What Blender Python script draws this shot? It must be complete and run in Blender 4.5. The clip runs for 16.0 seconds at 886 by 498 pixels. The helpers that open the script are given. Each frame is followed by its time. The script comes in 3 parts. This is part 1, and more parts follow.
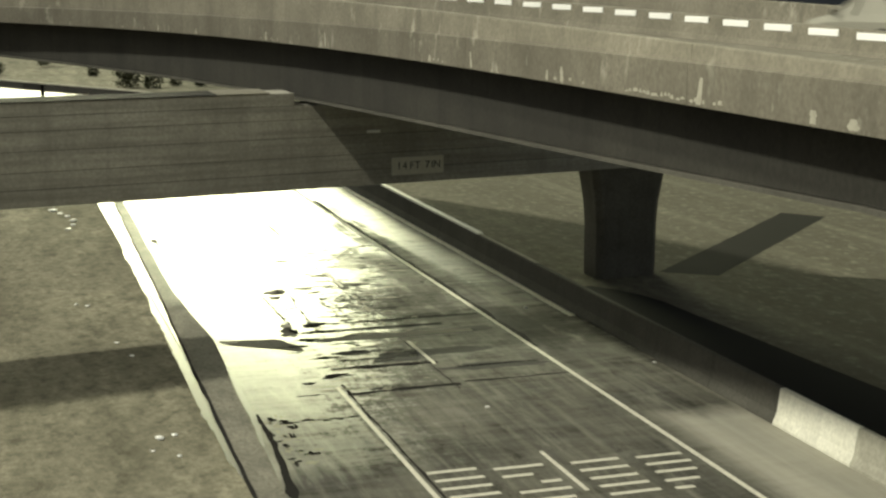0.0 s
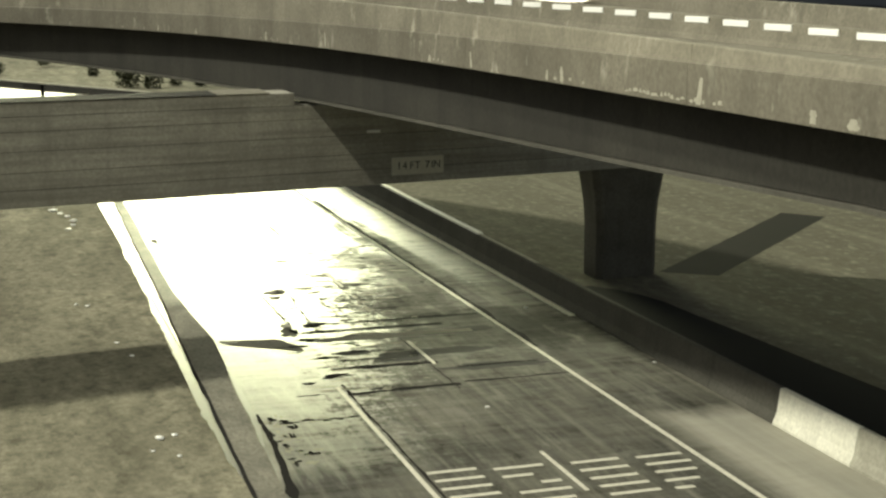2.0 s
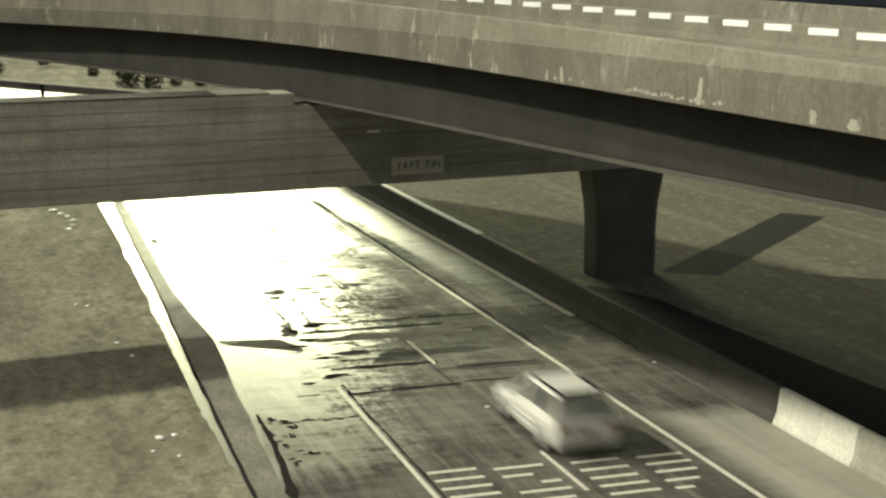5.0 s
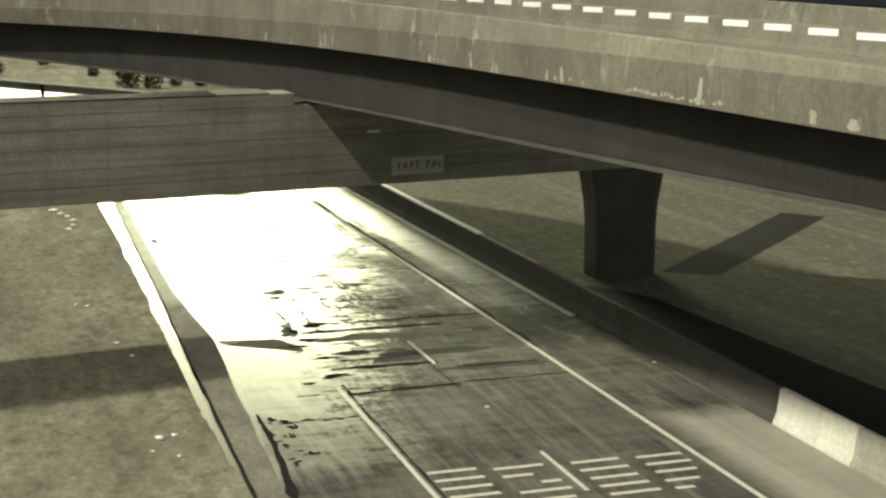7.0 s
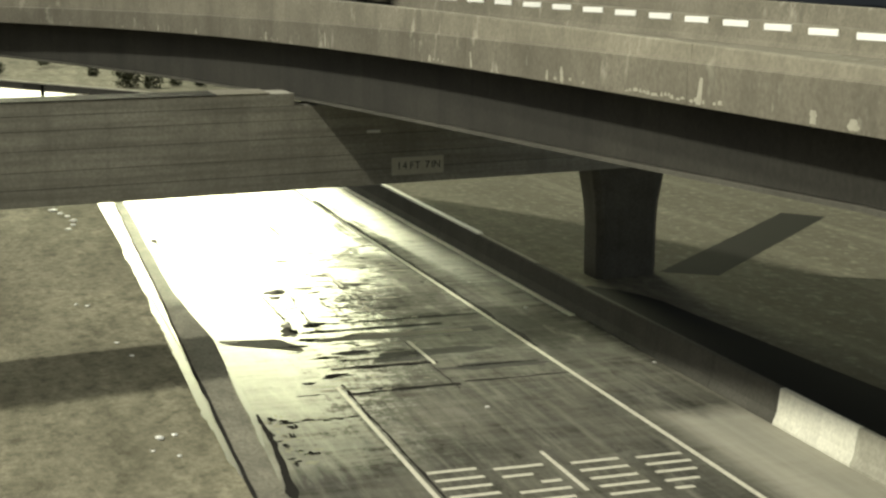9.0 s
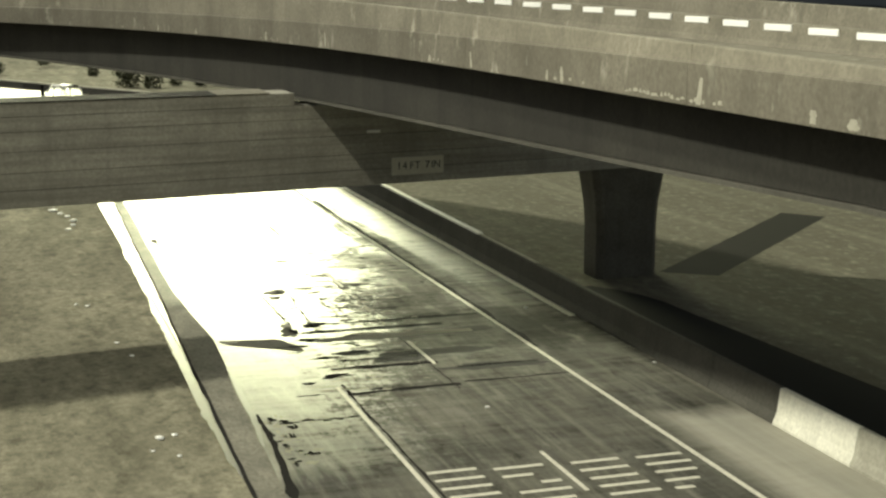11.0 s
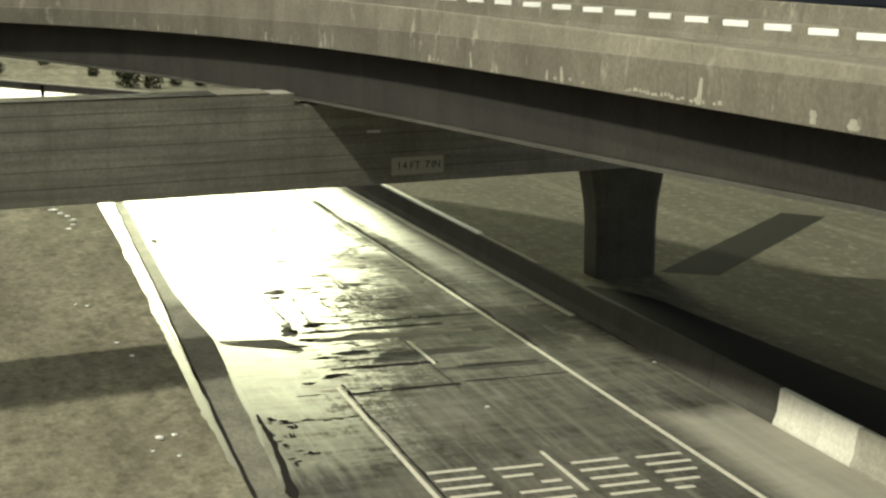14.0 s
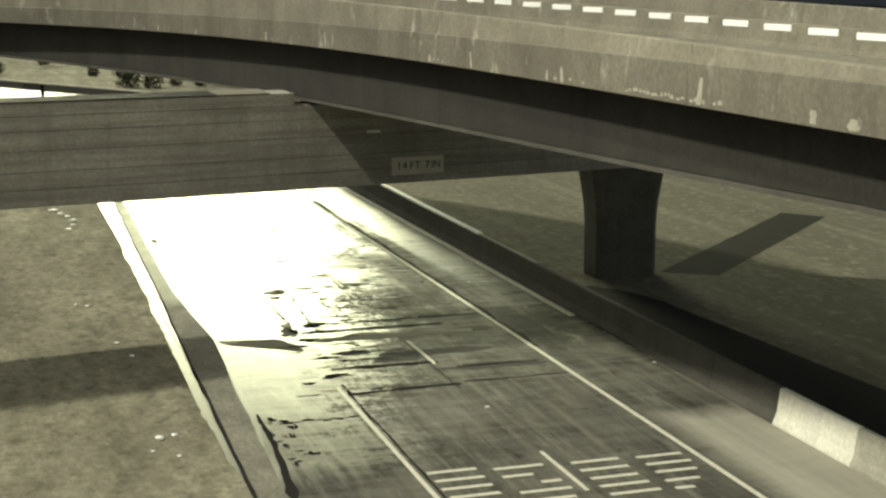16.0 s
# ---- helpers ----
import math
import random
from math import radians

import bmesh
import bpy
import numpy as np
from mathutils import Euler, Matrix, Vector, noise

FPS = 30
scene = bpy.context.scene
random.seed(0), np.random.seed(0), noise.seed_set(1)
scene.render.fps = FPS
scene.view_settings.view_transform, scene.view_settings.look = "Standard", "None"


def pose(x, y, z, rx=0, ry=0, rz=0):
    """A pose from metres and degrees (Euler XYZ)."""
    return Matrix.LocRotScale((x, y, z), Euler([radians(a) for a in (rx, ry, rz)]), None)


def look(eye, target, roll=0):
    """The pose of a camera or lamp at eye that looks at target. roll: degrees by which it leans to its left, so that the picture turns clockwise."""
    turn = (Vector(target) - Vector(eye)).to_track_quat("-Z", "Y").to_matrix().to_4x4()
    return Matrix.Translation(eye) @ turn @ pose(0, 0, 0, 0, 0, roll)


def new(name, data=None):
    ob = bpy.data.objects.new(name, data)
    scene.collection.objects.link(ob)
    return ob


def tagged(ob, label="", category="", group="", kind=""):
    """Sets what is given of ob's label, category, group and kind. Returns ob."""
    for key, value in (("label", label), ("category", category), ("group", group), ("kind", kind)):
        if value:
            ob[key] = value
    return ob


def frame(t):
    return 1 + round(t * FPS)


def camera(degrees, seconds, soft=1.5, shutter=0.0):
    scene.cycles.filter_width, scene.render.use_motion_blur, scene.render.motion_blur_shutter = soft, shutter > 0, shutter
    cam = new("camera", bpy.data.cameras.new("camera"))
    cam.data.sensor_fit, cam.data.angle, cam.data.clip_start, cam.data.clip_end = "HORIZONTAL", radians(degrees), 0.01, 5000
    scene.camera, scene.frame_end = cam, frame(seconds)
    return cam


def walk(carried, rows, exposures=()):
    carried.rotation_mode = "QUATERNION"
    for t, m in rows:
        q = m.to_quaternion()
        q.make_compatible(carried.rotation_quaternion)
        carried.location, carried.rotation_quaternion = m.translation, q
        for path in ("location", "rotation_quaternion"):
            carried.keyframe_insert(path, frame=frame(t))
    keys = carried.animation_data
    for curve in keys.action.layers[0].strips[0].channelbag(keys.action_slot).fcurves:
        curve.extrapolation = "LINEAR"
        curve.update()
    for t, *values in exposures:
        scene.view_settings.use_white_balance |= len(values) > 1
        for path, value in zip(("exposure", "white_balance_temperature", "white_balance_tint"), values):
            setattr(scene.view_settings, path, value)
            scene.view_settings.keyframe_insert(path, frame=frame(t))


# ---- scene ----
cam = camera(33.4, 16.0, soft=2.5, shutter=1.2)
EYE = pose(0, 0, 12.0, 90 - 10.5, 0, -17.6)
walk(cam, [(0.0, EYE), (16.0, EYE)], [(0.0, -0.2, 7000, 2), (0.4, -0.13, 7000, 2), (1.2, -0.08, 7000, 2), (16.0, -0.08, 7000, 2)])

# ---- light ----
SUN_DIR = Vector((-1.08, 0.81, 1.0)).normalized()  # towards the sun
world = bpy.data.worlds.new("sky")
scene.world = world
world.use_nodes = True
sky = world.node_tree.nodes.new("ShaderNodeTexSky")
sky.sky_type = "NISHITA"
sky.sun_disc = False
sky.sun_elevation = math.asin(SUN_DIR.z)
sky.sun_rotation = math.atan2(SUN_DIR.x, SUN_DIR.y)
sky.dust_density = 3.0
sky.air_density = 1.0
background = world.node_tree.nodes["Background"]
haze_grey = world.node_tree.nodes.new("ShaderNodeHueSaturation")  # thin overcast: a greyer sky
haze_grey.inputs["Saturation"].default_value = 0.3
world.node_tree.links.new(sky.outputs[0], haze_grey.inputs["Color"])
world.node_tree.links.new(haze_grey.outputs[0], background.inputs[0])
background.inputs[1].default_value = 0.068
sun = new("sun", bpy.data.lights.new("sun", "SUN"))
sun.data.energy, sun.data.angle, sun.data.color = 4.15, radians(2.6), (1.0, 0.975, 0.88)
sun.matrix_world = look(SUN_DIR * 200, (0, 0, 0))
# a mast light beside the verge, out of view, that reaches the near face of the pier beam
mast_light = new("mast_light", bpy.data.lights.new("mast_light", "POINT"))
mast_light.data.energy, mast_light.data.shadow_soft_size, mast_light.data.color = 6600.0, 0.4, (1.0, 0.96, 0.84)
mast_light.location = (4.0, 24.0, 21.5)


# ---- materials ----
class Mat:
    """A node material under construction."""

    def __init__(self, name, rough=0.8, metal=0.0):
        self.m = bpy.data.materials.new(name)
        self.m.use_nodes = True
        self.t = self.m.node_tree
        self.b = self.t.nodes["Principled BSDF"]
        self.b.inputs["Roughness"].default_value = rough
        self.b.inputs["Metallic"].default_value = metal
        self.pos = self.t.nodes.new("ShaderNodeNewGeometry").outputs["Position"]

    def node(self, kind, **inputs):
        n = self.t.nodes.new(kind)
        for k, v in inputs.items():
            self.put(n.inputs[k], v)
        return n

    def put(self, socket, v):
        if isinstance(v, bpy.types.NodeSocket):
            self.t.links.new(v, socket)
        else:
            socket.default_value = v

    def scaled(self, sx, sy, sz):
        n = self.t.nodes.new("ShaderNodeMapping")
        self.put(n.inputs["Vector"], self.pos)
        n.inputs["Scale"].default_value = (sx, sy, sz)
        return n.outputs[0]

    def noise(self, scale=(1, 1, 1), detail=4.0, rough=0.6):
        n = self.node("ShaderNodeTexNoise", Vector=self.scaled(*scale))
        n.inputs["Scale"].default_value = 1.0
        n.inputs["Detail"].default_value = detail
        n.inputs["Roughness"].default_value = rough
        return n.outputs["Fac"]

    def span(self, v, a, b, lo=0.0, hi=1.0):
        n = self.t.nodes.new("ShaderNodeMapRange")
        for i, x in enumerate((v, a, b, lo, hi)):
            self.put(n.inputs[i], x)
        return n.outputs[0]

    def calc(self, op, a, b=0.0, c=0.0):
        n = self.t.nodes.new("ShaderNodeMath")
        n.operation = op
        for i, x in enumerate((a, b, c)):
            self.put(n.inputs[i], x)
        return n.outputs[0]

    def mix(self, f, a, b):
        n = self.t.nodes.new("ShaderNodeMix")
        n.data_type = "RGBA"
        for i, x in ((0, f), (6, a), (7, b)):
            self.put(n.inputs[i], (*x, 1) if isinstance(x, tuple) and len(x) == 3 else x)
        return n.outputs[2]

    def done(self, colour=None, rough=None, height=None, depth=0.02):
        if colour is not None:
            self.put(self.b.inputs["Base Color"], (*colour, 1) if isinstance(colour, tuple) else colour)
        if rough is not None:
            self.put(self.b.inputs["Roughness"], rough)
        if height is not None:
            n = self.node("ShaderNodeBump", Height=height)
            n.inputs["Distance"].default_value = depth
            self.put(self.b.inputs["Normal"], n.outputs[0])
        return self.m


def concrete(name, a, b, streak=0.0, streak_colour=(0.62, 0.6, 0.5), boards=False):
    s = Mat(name, 0.9)
    s.b.inputs["Specular IOR Level"].default_value = 0.2
    big = s.noise((0.35, 0.35, 0.5), 5)
    fine = s.noise((9, 9, 9), 4)
    col = s.mix(s.span(big, 0.35, 0.65), a, b)
    col = s.mix(s.span(fine, 0.34, 0.7, 0.0, 0.5), col, tuple(x * 0.55 for x in a))
    if boards:
        board = s.noise((0.16, 0.16, 4.5), 5, 0.65)
        col = s.mix(s.span(board, 0.42, 0.66, 0.0, 0.5), col, tuple(x * 0.45 for x in a))
    run = s.noise((1.6, 1.6, 0.12), 3)
    col = s.mix(s.span(run, 0.5, 0.75, 0.0, 0.5), col, tuple(x * 0.62 for x in a))
    if streak:
        w = s.noise((1.5, 1.5, 0.8), 4, 0.65)
        w2 = s.noise((0.25, 0.25, 0.7), 2, 0.5)
        m = s.calc("MULTIPLY", s.span(w, 0.57, 0.68), s.span(w2, 0.44, 0.6))
        col = s.mix(s.calc("MULTIPLY", m, streak), col, streak_colour)
    return s.done(col, height=fine, depth=0.004)


def painted(name, colour, rough=0.5, metal=0.0, wear=0.25):
    s = Mat(name, rough, metal)
    if rough > 0.8:
        s.b.inputs["Specular IOR Level"].default_value = 0.1
    n = s.noise((6, 6, 6), 4)
    return s.done(s.mix(s.span(n, 0.4, 0.8, 0.0, wear), colour, tuple(c * 0.5 for c in colour)))


def grass_material():
    s = Mat("dry_grass", 0.95)
    big = s.noise((0.22, 0.10, 0.1), 6, 0.65)
    mid = s.noise((0.8, 0.4, 0.6), 7, 0.72)
    fine = s.noise((5, 3.2, 5), 6, 0.75)
    s.b.inputs["Specular IOR Level"].default_value = 0.08
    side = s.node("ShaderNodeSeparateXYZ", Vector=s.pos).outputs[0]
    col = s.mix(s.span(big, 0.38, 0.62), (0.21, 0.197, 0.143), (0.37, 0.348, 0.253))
    # darkened in the colour towards the right to imitate dimmer light there
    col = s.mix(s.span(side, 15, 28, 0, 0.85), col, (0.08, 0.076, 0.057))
    col = s.mix(s.span(mid, 0.4, 0.66, 0, 0.9), col, (0.115, 0.108, 0.076))
    col = s.mix(s.span(fine, 0.38, 0.62, 0, 0.5), col, (0.085, 0.08, 0.056))
    tussock = s.noise((2.4, 1.5, 2.4), 6, 0.72)
    col = s.mix(s.span(tussock, 0.53, 0.68, 0, 0.7), col, (0.075, 0.072, 0.05))
    col = s.mix(s.span(tussock, 0.46, 0.34, 0, 0.45), col, (0.3, 0.285, 0.21))
    # mown runs along the verge
    mown = s.noise((0.9, 0.03, 1), 3, 0.5)
    col = s.mix(s.span(mown, 0.5, 0.68, 0, 0.16), col, (0.3, 0.282, 0.205))
    return s.done(col, height=s.calc("ADD", s.calc("MULTIPLY", fine, 0.5), mid), depth=0.05)


def road_material():
    """Worn asphalt, partly under a thin water film that mirrors the added glare panel."""
    s = Mat("asphalt", 0.7)
    sep = s.node("ShaderNodeSeparateXYZ", Vector=s.pos)
    x, y = sep.outputs[0], sep.outputs[1]
    tracks = s.noise((3.2, 0.10, 1), 5)
    big = s.noise((0.35, 0.22, 1), 5)
    fine = s.noise((14, 9, 14), 4, 0.7)
    cross = s.noise((0.5, 2.1, 1), 6, 0.72)
    col = s.mix(s.span(tracks, 0.35, 0.68), (0.085, 0.082, 0.066), (0.165, 0.158, 0.124))
    col = s.mix(s.span(big, 0.42, 0.62, 0, 0.85), col, (0.045, 0.044, 0.036))
    banded = s.span(y, 38.5, 45.0, 0.25, 1.0)
    col = s.mix(s.calc("MULTIPLY", s.span(cross, 0.52, 0.7, 0, 0.5), banded), col, (0.2, 0.193, 0.155))
    col = s.mix(s.span(fine, 0.3, 0.8, 0, 0.4), col, (0.03, 0.03, 0.024))
    blot = s.noise((1.1, 0.28, 1), 6, 0.72)
    col = s.mix(s.calc("MULTIPLY", s.span(cross, 0.47, 0.36, 0, 0.65), banded), col, (0.028, 0.027, 0.022))
    rut = s.noise((3.1, 0.13, 1), 6, 0.68)
    col = s.mix(s.calc("MULTIPLY", s.span(rut, 0.5, 0.68, 0, 0.55), s.span(y, 45.0, 40.0)), col, (0.24, 0.23, 0.185))
    # darker stretches; the outer one paints the bridge's shadow into the colour
    dark_x, dark_y = s.calc("ADD", x, s.calc("MULTIPLY", cross, 3.0)), s.calc("ADD", y, s.calc("MULTIPLY", cross, 2.5))
    lane_dark = s.calc("MULTIPLY", s.calc("MULTIPLY", s.span(dark_x, 12.6, 14.6), s.span(dark_x, 18.6, 18.2)), s.calc("MULTIPLY", s.span(dark_y, 49.3, 50.0), s.span(dark_y, 62.0, 54.0)))
    outer_shade = s.calc("MULTIPLY", s.calc("MULTIPLY", s.span(dark_x, 18.6, 19.2), s.span(dark_x, 22.2, 21.2)), s.calc("MULTIPLY", s.span(dark_y, 44.6, 46.0), s.span(dark_y, 51.5, 49.5)))
    lane_dark = s.calc("MAXIMUM", lane_dark, outer_shade)
    col = s.mix(s.calc("MULTIPLY", lane_dark, 0.6), col, (0.024, 0.023, 0.019))
    streak = s.calc("MULTIPLY", s.span(x, 17.0, 17.25), s.span(s.calc("ADD", x, tracks), 19.0, 18.1))
    col = s.mix(s.calc("MULTIPLY", streak, s.calc("MULTIPLY", s.span(y, 39.0, 44.0, 0, 0.75), s.span(y, 79.0, 74.0))), col, (0.025, 0.024, 0.02))
    col = s.mix(s.span(blot, 0.54, 0.68, 0, 0.75), col, (0.19, 0.183, 0.148))
    col = s.mix(s.span(blot, 0.44, 0.33, 0, 0.8), col, (0.026, 0.025, 0.02))
    # concrete shoulder, its sunlit near end painted paler up to the shadow's edge
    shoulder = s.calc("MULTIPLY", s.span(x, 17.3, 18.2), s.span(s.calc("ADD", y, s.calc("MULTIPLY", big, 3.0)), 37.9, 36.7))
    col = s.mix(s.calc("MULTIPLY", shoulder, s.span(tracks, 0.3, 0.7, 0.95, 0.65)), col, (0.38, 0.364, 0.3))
    # the film's edge
    edge = s.calc("ADD", s.calc("MULTIPLY", s.calc("SUBTRACT", y, 34.0), 0.222), 9.15)
    d = s.calc("SUBTRACT", edge, x)
    d = s.calc("ADD", d, s.calc("MULTIPLY", s.calc("SUBTRACT", tracks, 0.5), 3.5))
    d = s.calc("ADD", d, s.calc("MULTIPLY", s.calc("SUBTRACT", big, 0.5), 6.0))
    d = s.calc("ADD", d, s.calc("MULTIPLY", s.calc("SUBTRACT", cross, 0.5), 7.0))
    d = s.calc("ADD", d, s.calc("MULTIPLY", s.calc("SUBTRACT", s.noise((4.5, 3.0, 1), 5, 0.78), 0.5), 10.0))
    # a second, patchy film along the outer lane
    d = s.calc("ADD", d, s.calc("MULTIPLY", s.calc("MULTIPLY", s.span(x, 17.7, 18.4), s.span(y, 47.0, 66.0)), 7.5))
    near_end = s.span(s.calc("ADD", y, s.calc("MULTIPLY", s.calc("SUBTRACT", tracks, 0.5), 5.0)), 33.2, 34.8)
    wet = s.calc("MULTIPLY", s.span(d, -0.9, 0.9), near_end)
    ragged = s.calc("ADD", y, s.calc("MULTIPLY", s.calc("SUBTRACT", fine, 0.5), 1.6))
    wet = s.calc("MULTIPLY", wet, s.span(ragged, 37.5, 38.3, 0.7, 1.0))
    wet = s.calc("MULTIPLY", wet, s.span(fine, 0.78, 0.6, 0.5, 1.0))
    damp = s.calc("MULTIPLY", s.calc("MULTIPLY", s.span(d, -6.0, 0.0), s.span(big, 0.4, 0.6)), near_end)
    rough = s.span(wet, 0.0, 1.0, s.span(damp, 0.0, 1.0, 0.68, 0.48), 0.34)
    s.b.inputs["IOR"].default_value = 1.45
    polish = s.calc("ADD", s.calc("MULTIPLY", cross, 0.6), s.calc("MULTIPLY", blot, 0.4))
    s.put(s.b.inputs["Specular IOR Level"], s.calc("MULTIPLY", s.span(polish, 0.4, 0.6, 0.05, 0.6), s.span(lane_dark, 0, 1, 1, 0.35)))
    s.put(s.b.inputs["Coat Weight"], s.calc("MULTIPLY", wet, 0.9))
    s.put(s.b.inputs["Coat Roughness"], s.calc("ADD", s.span(y, 36.0, 62.0, 0.36, 0.24), s.span(y, 100.0, 130.0, 0.0, 0.2)))
    s.b.inputs["Coat IOR"].default_value = 1.5
    return s.done(col, rough, height=s.calc("MULTIPLY", fine, s.span(wet, 0, 1, 1.0, 0.05)), depth=0.01)


def water_material():
    s = Mat("standing_water", 0.3)
    n = s.noise((3, 3, 3), 3)
    s.b.inputs["IOR"].default_value = 1.6
    s.b.inputs["Coat Weight"].default_value = 1.0
    s.b.inputs["Coat Roughness"].default_value = 0.42
    return s.done((0.07, 0.068, 0.055), height=n, depth=0.004)


def glass_material():
    s = Mat("car_glass", 0.02)
    s.b.inputs["Transmission Weight"].default_value = 1.0
    s.b.inputs["IOR"].default_value = 1.03
    return s.done((0.85, 0.87, 0.85))


GRASS = grass_material()
ROAD = road_material()
WATER = water_material()
GLASS = glass_material()
DARK_GLASS = painted("tinted_glass", (0.006, 0.006, 0.006), 0.85)
PATCH = painted("rough_patch", (0.33, 0.32, 0.26), 0.95, wear=0.6)
DARK_PATCH = painted("dark_asphalt", (0.04, 0.039, 0.032), 0.8, wear=0.6)
TAR = painted("tar", (0.016, 0.015, 0.013), 0.92)
SHADE_BLACK = painted("painted_shade", (0.007, 0.007, 0.006), 0.95)
LINE = painted("road_paint", (0.62, 0.6, 0.5), 0.6, wear=0.7)
PARAPET = concrete("parapet_concrete", (0.158, 0.146, 0.114), (0.226, 0.209, 0.166), 0.35)
FASCIA = concrete("fascia_concrete", (0.117, 0.107, 0.084), (0.176, 0.162, 0.129), 0.45, (0.5, 0.485, 0.41))
# concrete painted near black to deepen the shade under the overhang
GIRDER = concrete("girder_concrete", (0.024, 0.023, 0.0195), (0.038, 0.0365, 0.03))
CAP = concrete("cap_concrete", (0.35, 0.336, 0.285), (0.5, 0.482, 0.41), boards=True)
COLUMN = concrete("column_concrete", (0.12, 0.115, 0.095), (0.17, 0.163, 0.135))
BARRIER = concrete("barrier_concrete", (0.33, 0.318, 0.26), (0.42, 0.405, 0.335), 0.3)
# darker copies of the barrier concrete, painting in the flyover's shade
BARRIER_DIM = concrete("dimmed_barrier_concrete", (0.062, 0.06, 0.05), (0.094, 0.09, 0.075))
BARRIER_DARK = concrete("shaded_barrier_concrete", (0.062, 0.06, 0.051), (0.088, 0.085, 0.072))
FRESH_LINE = painted("fresh_road_paint", (0.78, 0.76, 0.66), 0.45, wear=0.25)
LIT_TOP = painted("lit_top_strip", (0.72, 0.71, 0.65), 0.35, wear=0.3)
# paler copy that paints the barrier's sunlit patch
BARRIER_LIT = concrete("lit_barrier_concrete", (0.7, 0.685, 0.58), (0.78, 0.765, 0.66))
LIME = painted("lime_deposit", (0.31, 0.298, 0.245), 0.9, wear=0.6)
KERB = concrete("kerb_concrete", (0.2, 0.19, 0.15), (0.27, 0.255, 0.2))


def kerb_strip_material():
    """Weathered concrete, dry near by and under a thin water film farther on."""
    s = Mat("kerb_strip_concrete", 0.85)
    y = s.node("ShaderNodeSeparateXYZ", Vector=s.pos).outputs[1]
    big, fine = s.noise((0.9, 0.5, 1), 5, 0.7), s.noise((9, 6, 9), 5, 0.75)
    col = s.mix(s.span(big, 0.35, 0.65), (0.17, 0.162, 0.13), (0.27, 0.258, 0.205))
    col = s.mix(s.span(fine, 0.42, 0.66, 0, 0.7), col, (0.09, 0.087, 0.07))
    film = s.span(s.calc("ADD", y, s.calc("MULTIPLY", s.calc("SUBTRACT", big, 0.5), 16.0)), 51.5, 55.0)
    s.b.inputs["Specular IOR Level"].default_value = 0.15
    s.put(s.b.inputs["Coat Weight"], s.calc("MULTIPLY", film, 0.2))
    s.b.inputs["Coat Roughness"].default_value = 0.36
    return s.done(col, height=fine, depth=0.006)


KERB_STRIP = kerb_strip_material()
WHITE = painted("white_panel", (0.85, 0.85, 0.82), 0.4, wear=0.1)
SIGN = painted("sign_face", (0.6, 0.58, 0.47), 0.5)
BLACK = painted("black_paint", (0.008, 0.008, 0.008), 0.82)
INK = painted("sign_ink", (0.06, 0.06, 0.05), 0.6)
SILVER = painted("silver_car_paint", (0.6, 0.59, 0.53), 0.4, 0.0, wear=0.05)
PALE = painted("white_car_paint", (0.85, 0.85, 0.82), 0.3, wear=0.03)
RUBBER = painted("rubber", (0.012, 0.012, 0.012), 0.85)
CHROME = painted("bright_trim", (0.85, 0.84, 0.8), 0.2, 0.6, wear=0.02)
LEAF = painted("foliage", (0.06, 0.065, 0.035), 0.9, wear=0.7)
RIDGE_BLUE = painted("ridge_blue", (0.05, 0.057, 0.07), 0.9, wear=0.4)
LAMP_RED = painted("tail_lamp", (0.18, 0.02, 0.015), 0.3)


# ---- mesh helpers ----
def part(name, bm, material, parent=None, label=""):
    me = bpy.data.meshes.new(name)
    bm.normal_update()
    bm.to_mesh(me)
    bm.free()
    me.materials.append(material)
    ob = new(name, me)
    if parent:
        ob.parent = parent
    return tagged(ob, label)


def boxes(*items, bevel=0.0):
    """One bmesh of boxes (x0, x1, y0, y1, z0, z1)."""
    bm = bmesh.new()
    for x0, x1, y0, y1, z0, z1 in items:
        r = bmesh.ops.create_cube(bm, size=1)
        bmesh.ops.scale(bm, vec=(x1 - x0, y1 - y0, z1 - z0), verts=r["verts"])
        bmesh.ops.translate(bm, vec=((x0 + x1) / 2, (y0 + y1) / 2, (z0 + z1) / 2), verts=r["verts"])
    if bevel:
        bmesh.ops.bevel(bm, geom=bm.edges[:], offset=bevel, segments=2, affect="EDGES", clamp_overlap=True)
    return bm


def loft(rings, closed=True, caps=True):
    """Skin through rings of equal length."""
    bm = bmesh.new()
    vs = [[bm.verts.new(p) for p in ring] for ring in rings]
    n = len(vs[0])
    for a, b in zip(vs, vs[1:]):
        for i in range(n if closed else n - 1):
            j = (i + 1) % n
            bm.faces.new((a[i], a[j], b[j], b[i]))
    if caps and closed:
        bm.faces.new(vs[0][::-1])
        bm.faces.new(vs[-1])
    bmesh.ops.recalc_face_normals(bm, faces=bm.faces[:])
    return bm


def thing(name, label, category, at=(0, 0, 0), group="", kind=""):
    ob = new(name)
    ob.location = at
    return tagged(ob, label, category, group, kind)


def sheet(x0, x1, y0, y1, z, nx=1, ny=1):
    bm = bmesh.new()
    bmesh.ops.create_grid(bm, x_segments=nx, y_segments=ny, size=0.5)
    bmesh.ops.scale(bm, vec=(x1 - x0, y1 - y0, 1), verts=bm.verts)
    bmesh.ops.translate(bm, vec=((x0 + x1) / 2, (y0 + y1) / 2, z), verts=bm.verts)
    return bm


# ---- ground and road ----
GZ = -0.06
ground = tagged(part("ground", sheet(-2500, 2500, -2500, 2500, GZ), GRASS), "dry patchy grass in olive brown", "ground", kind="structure")


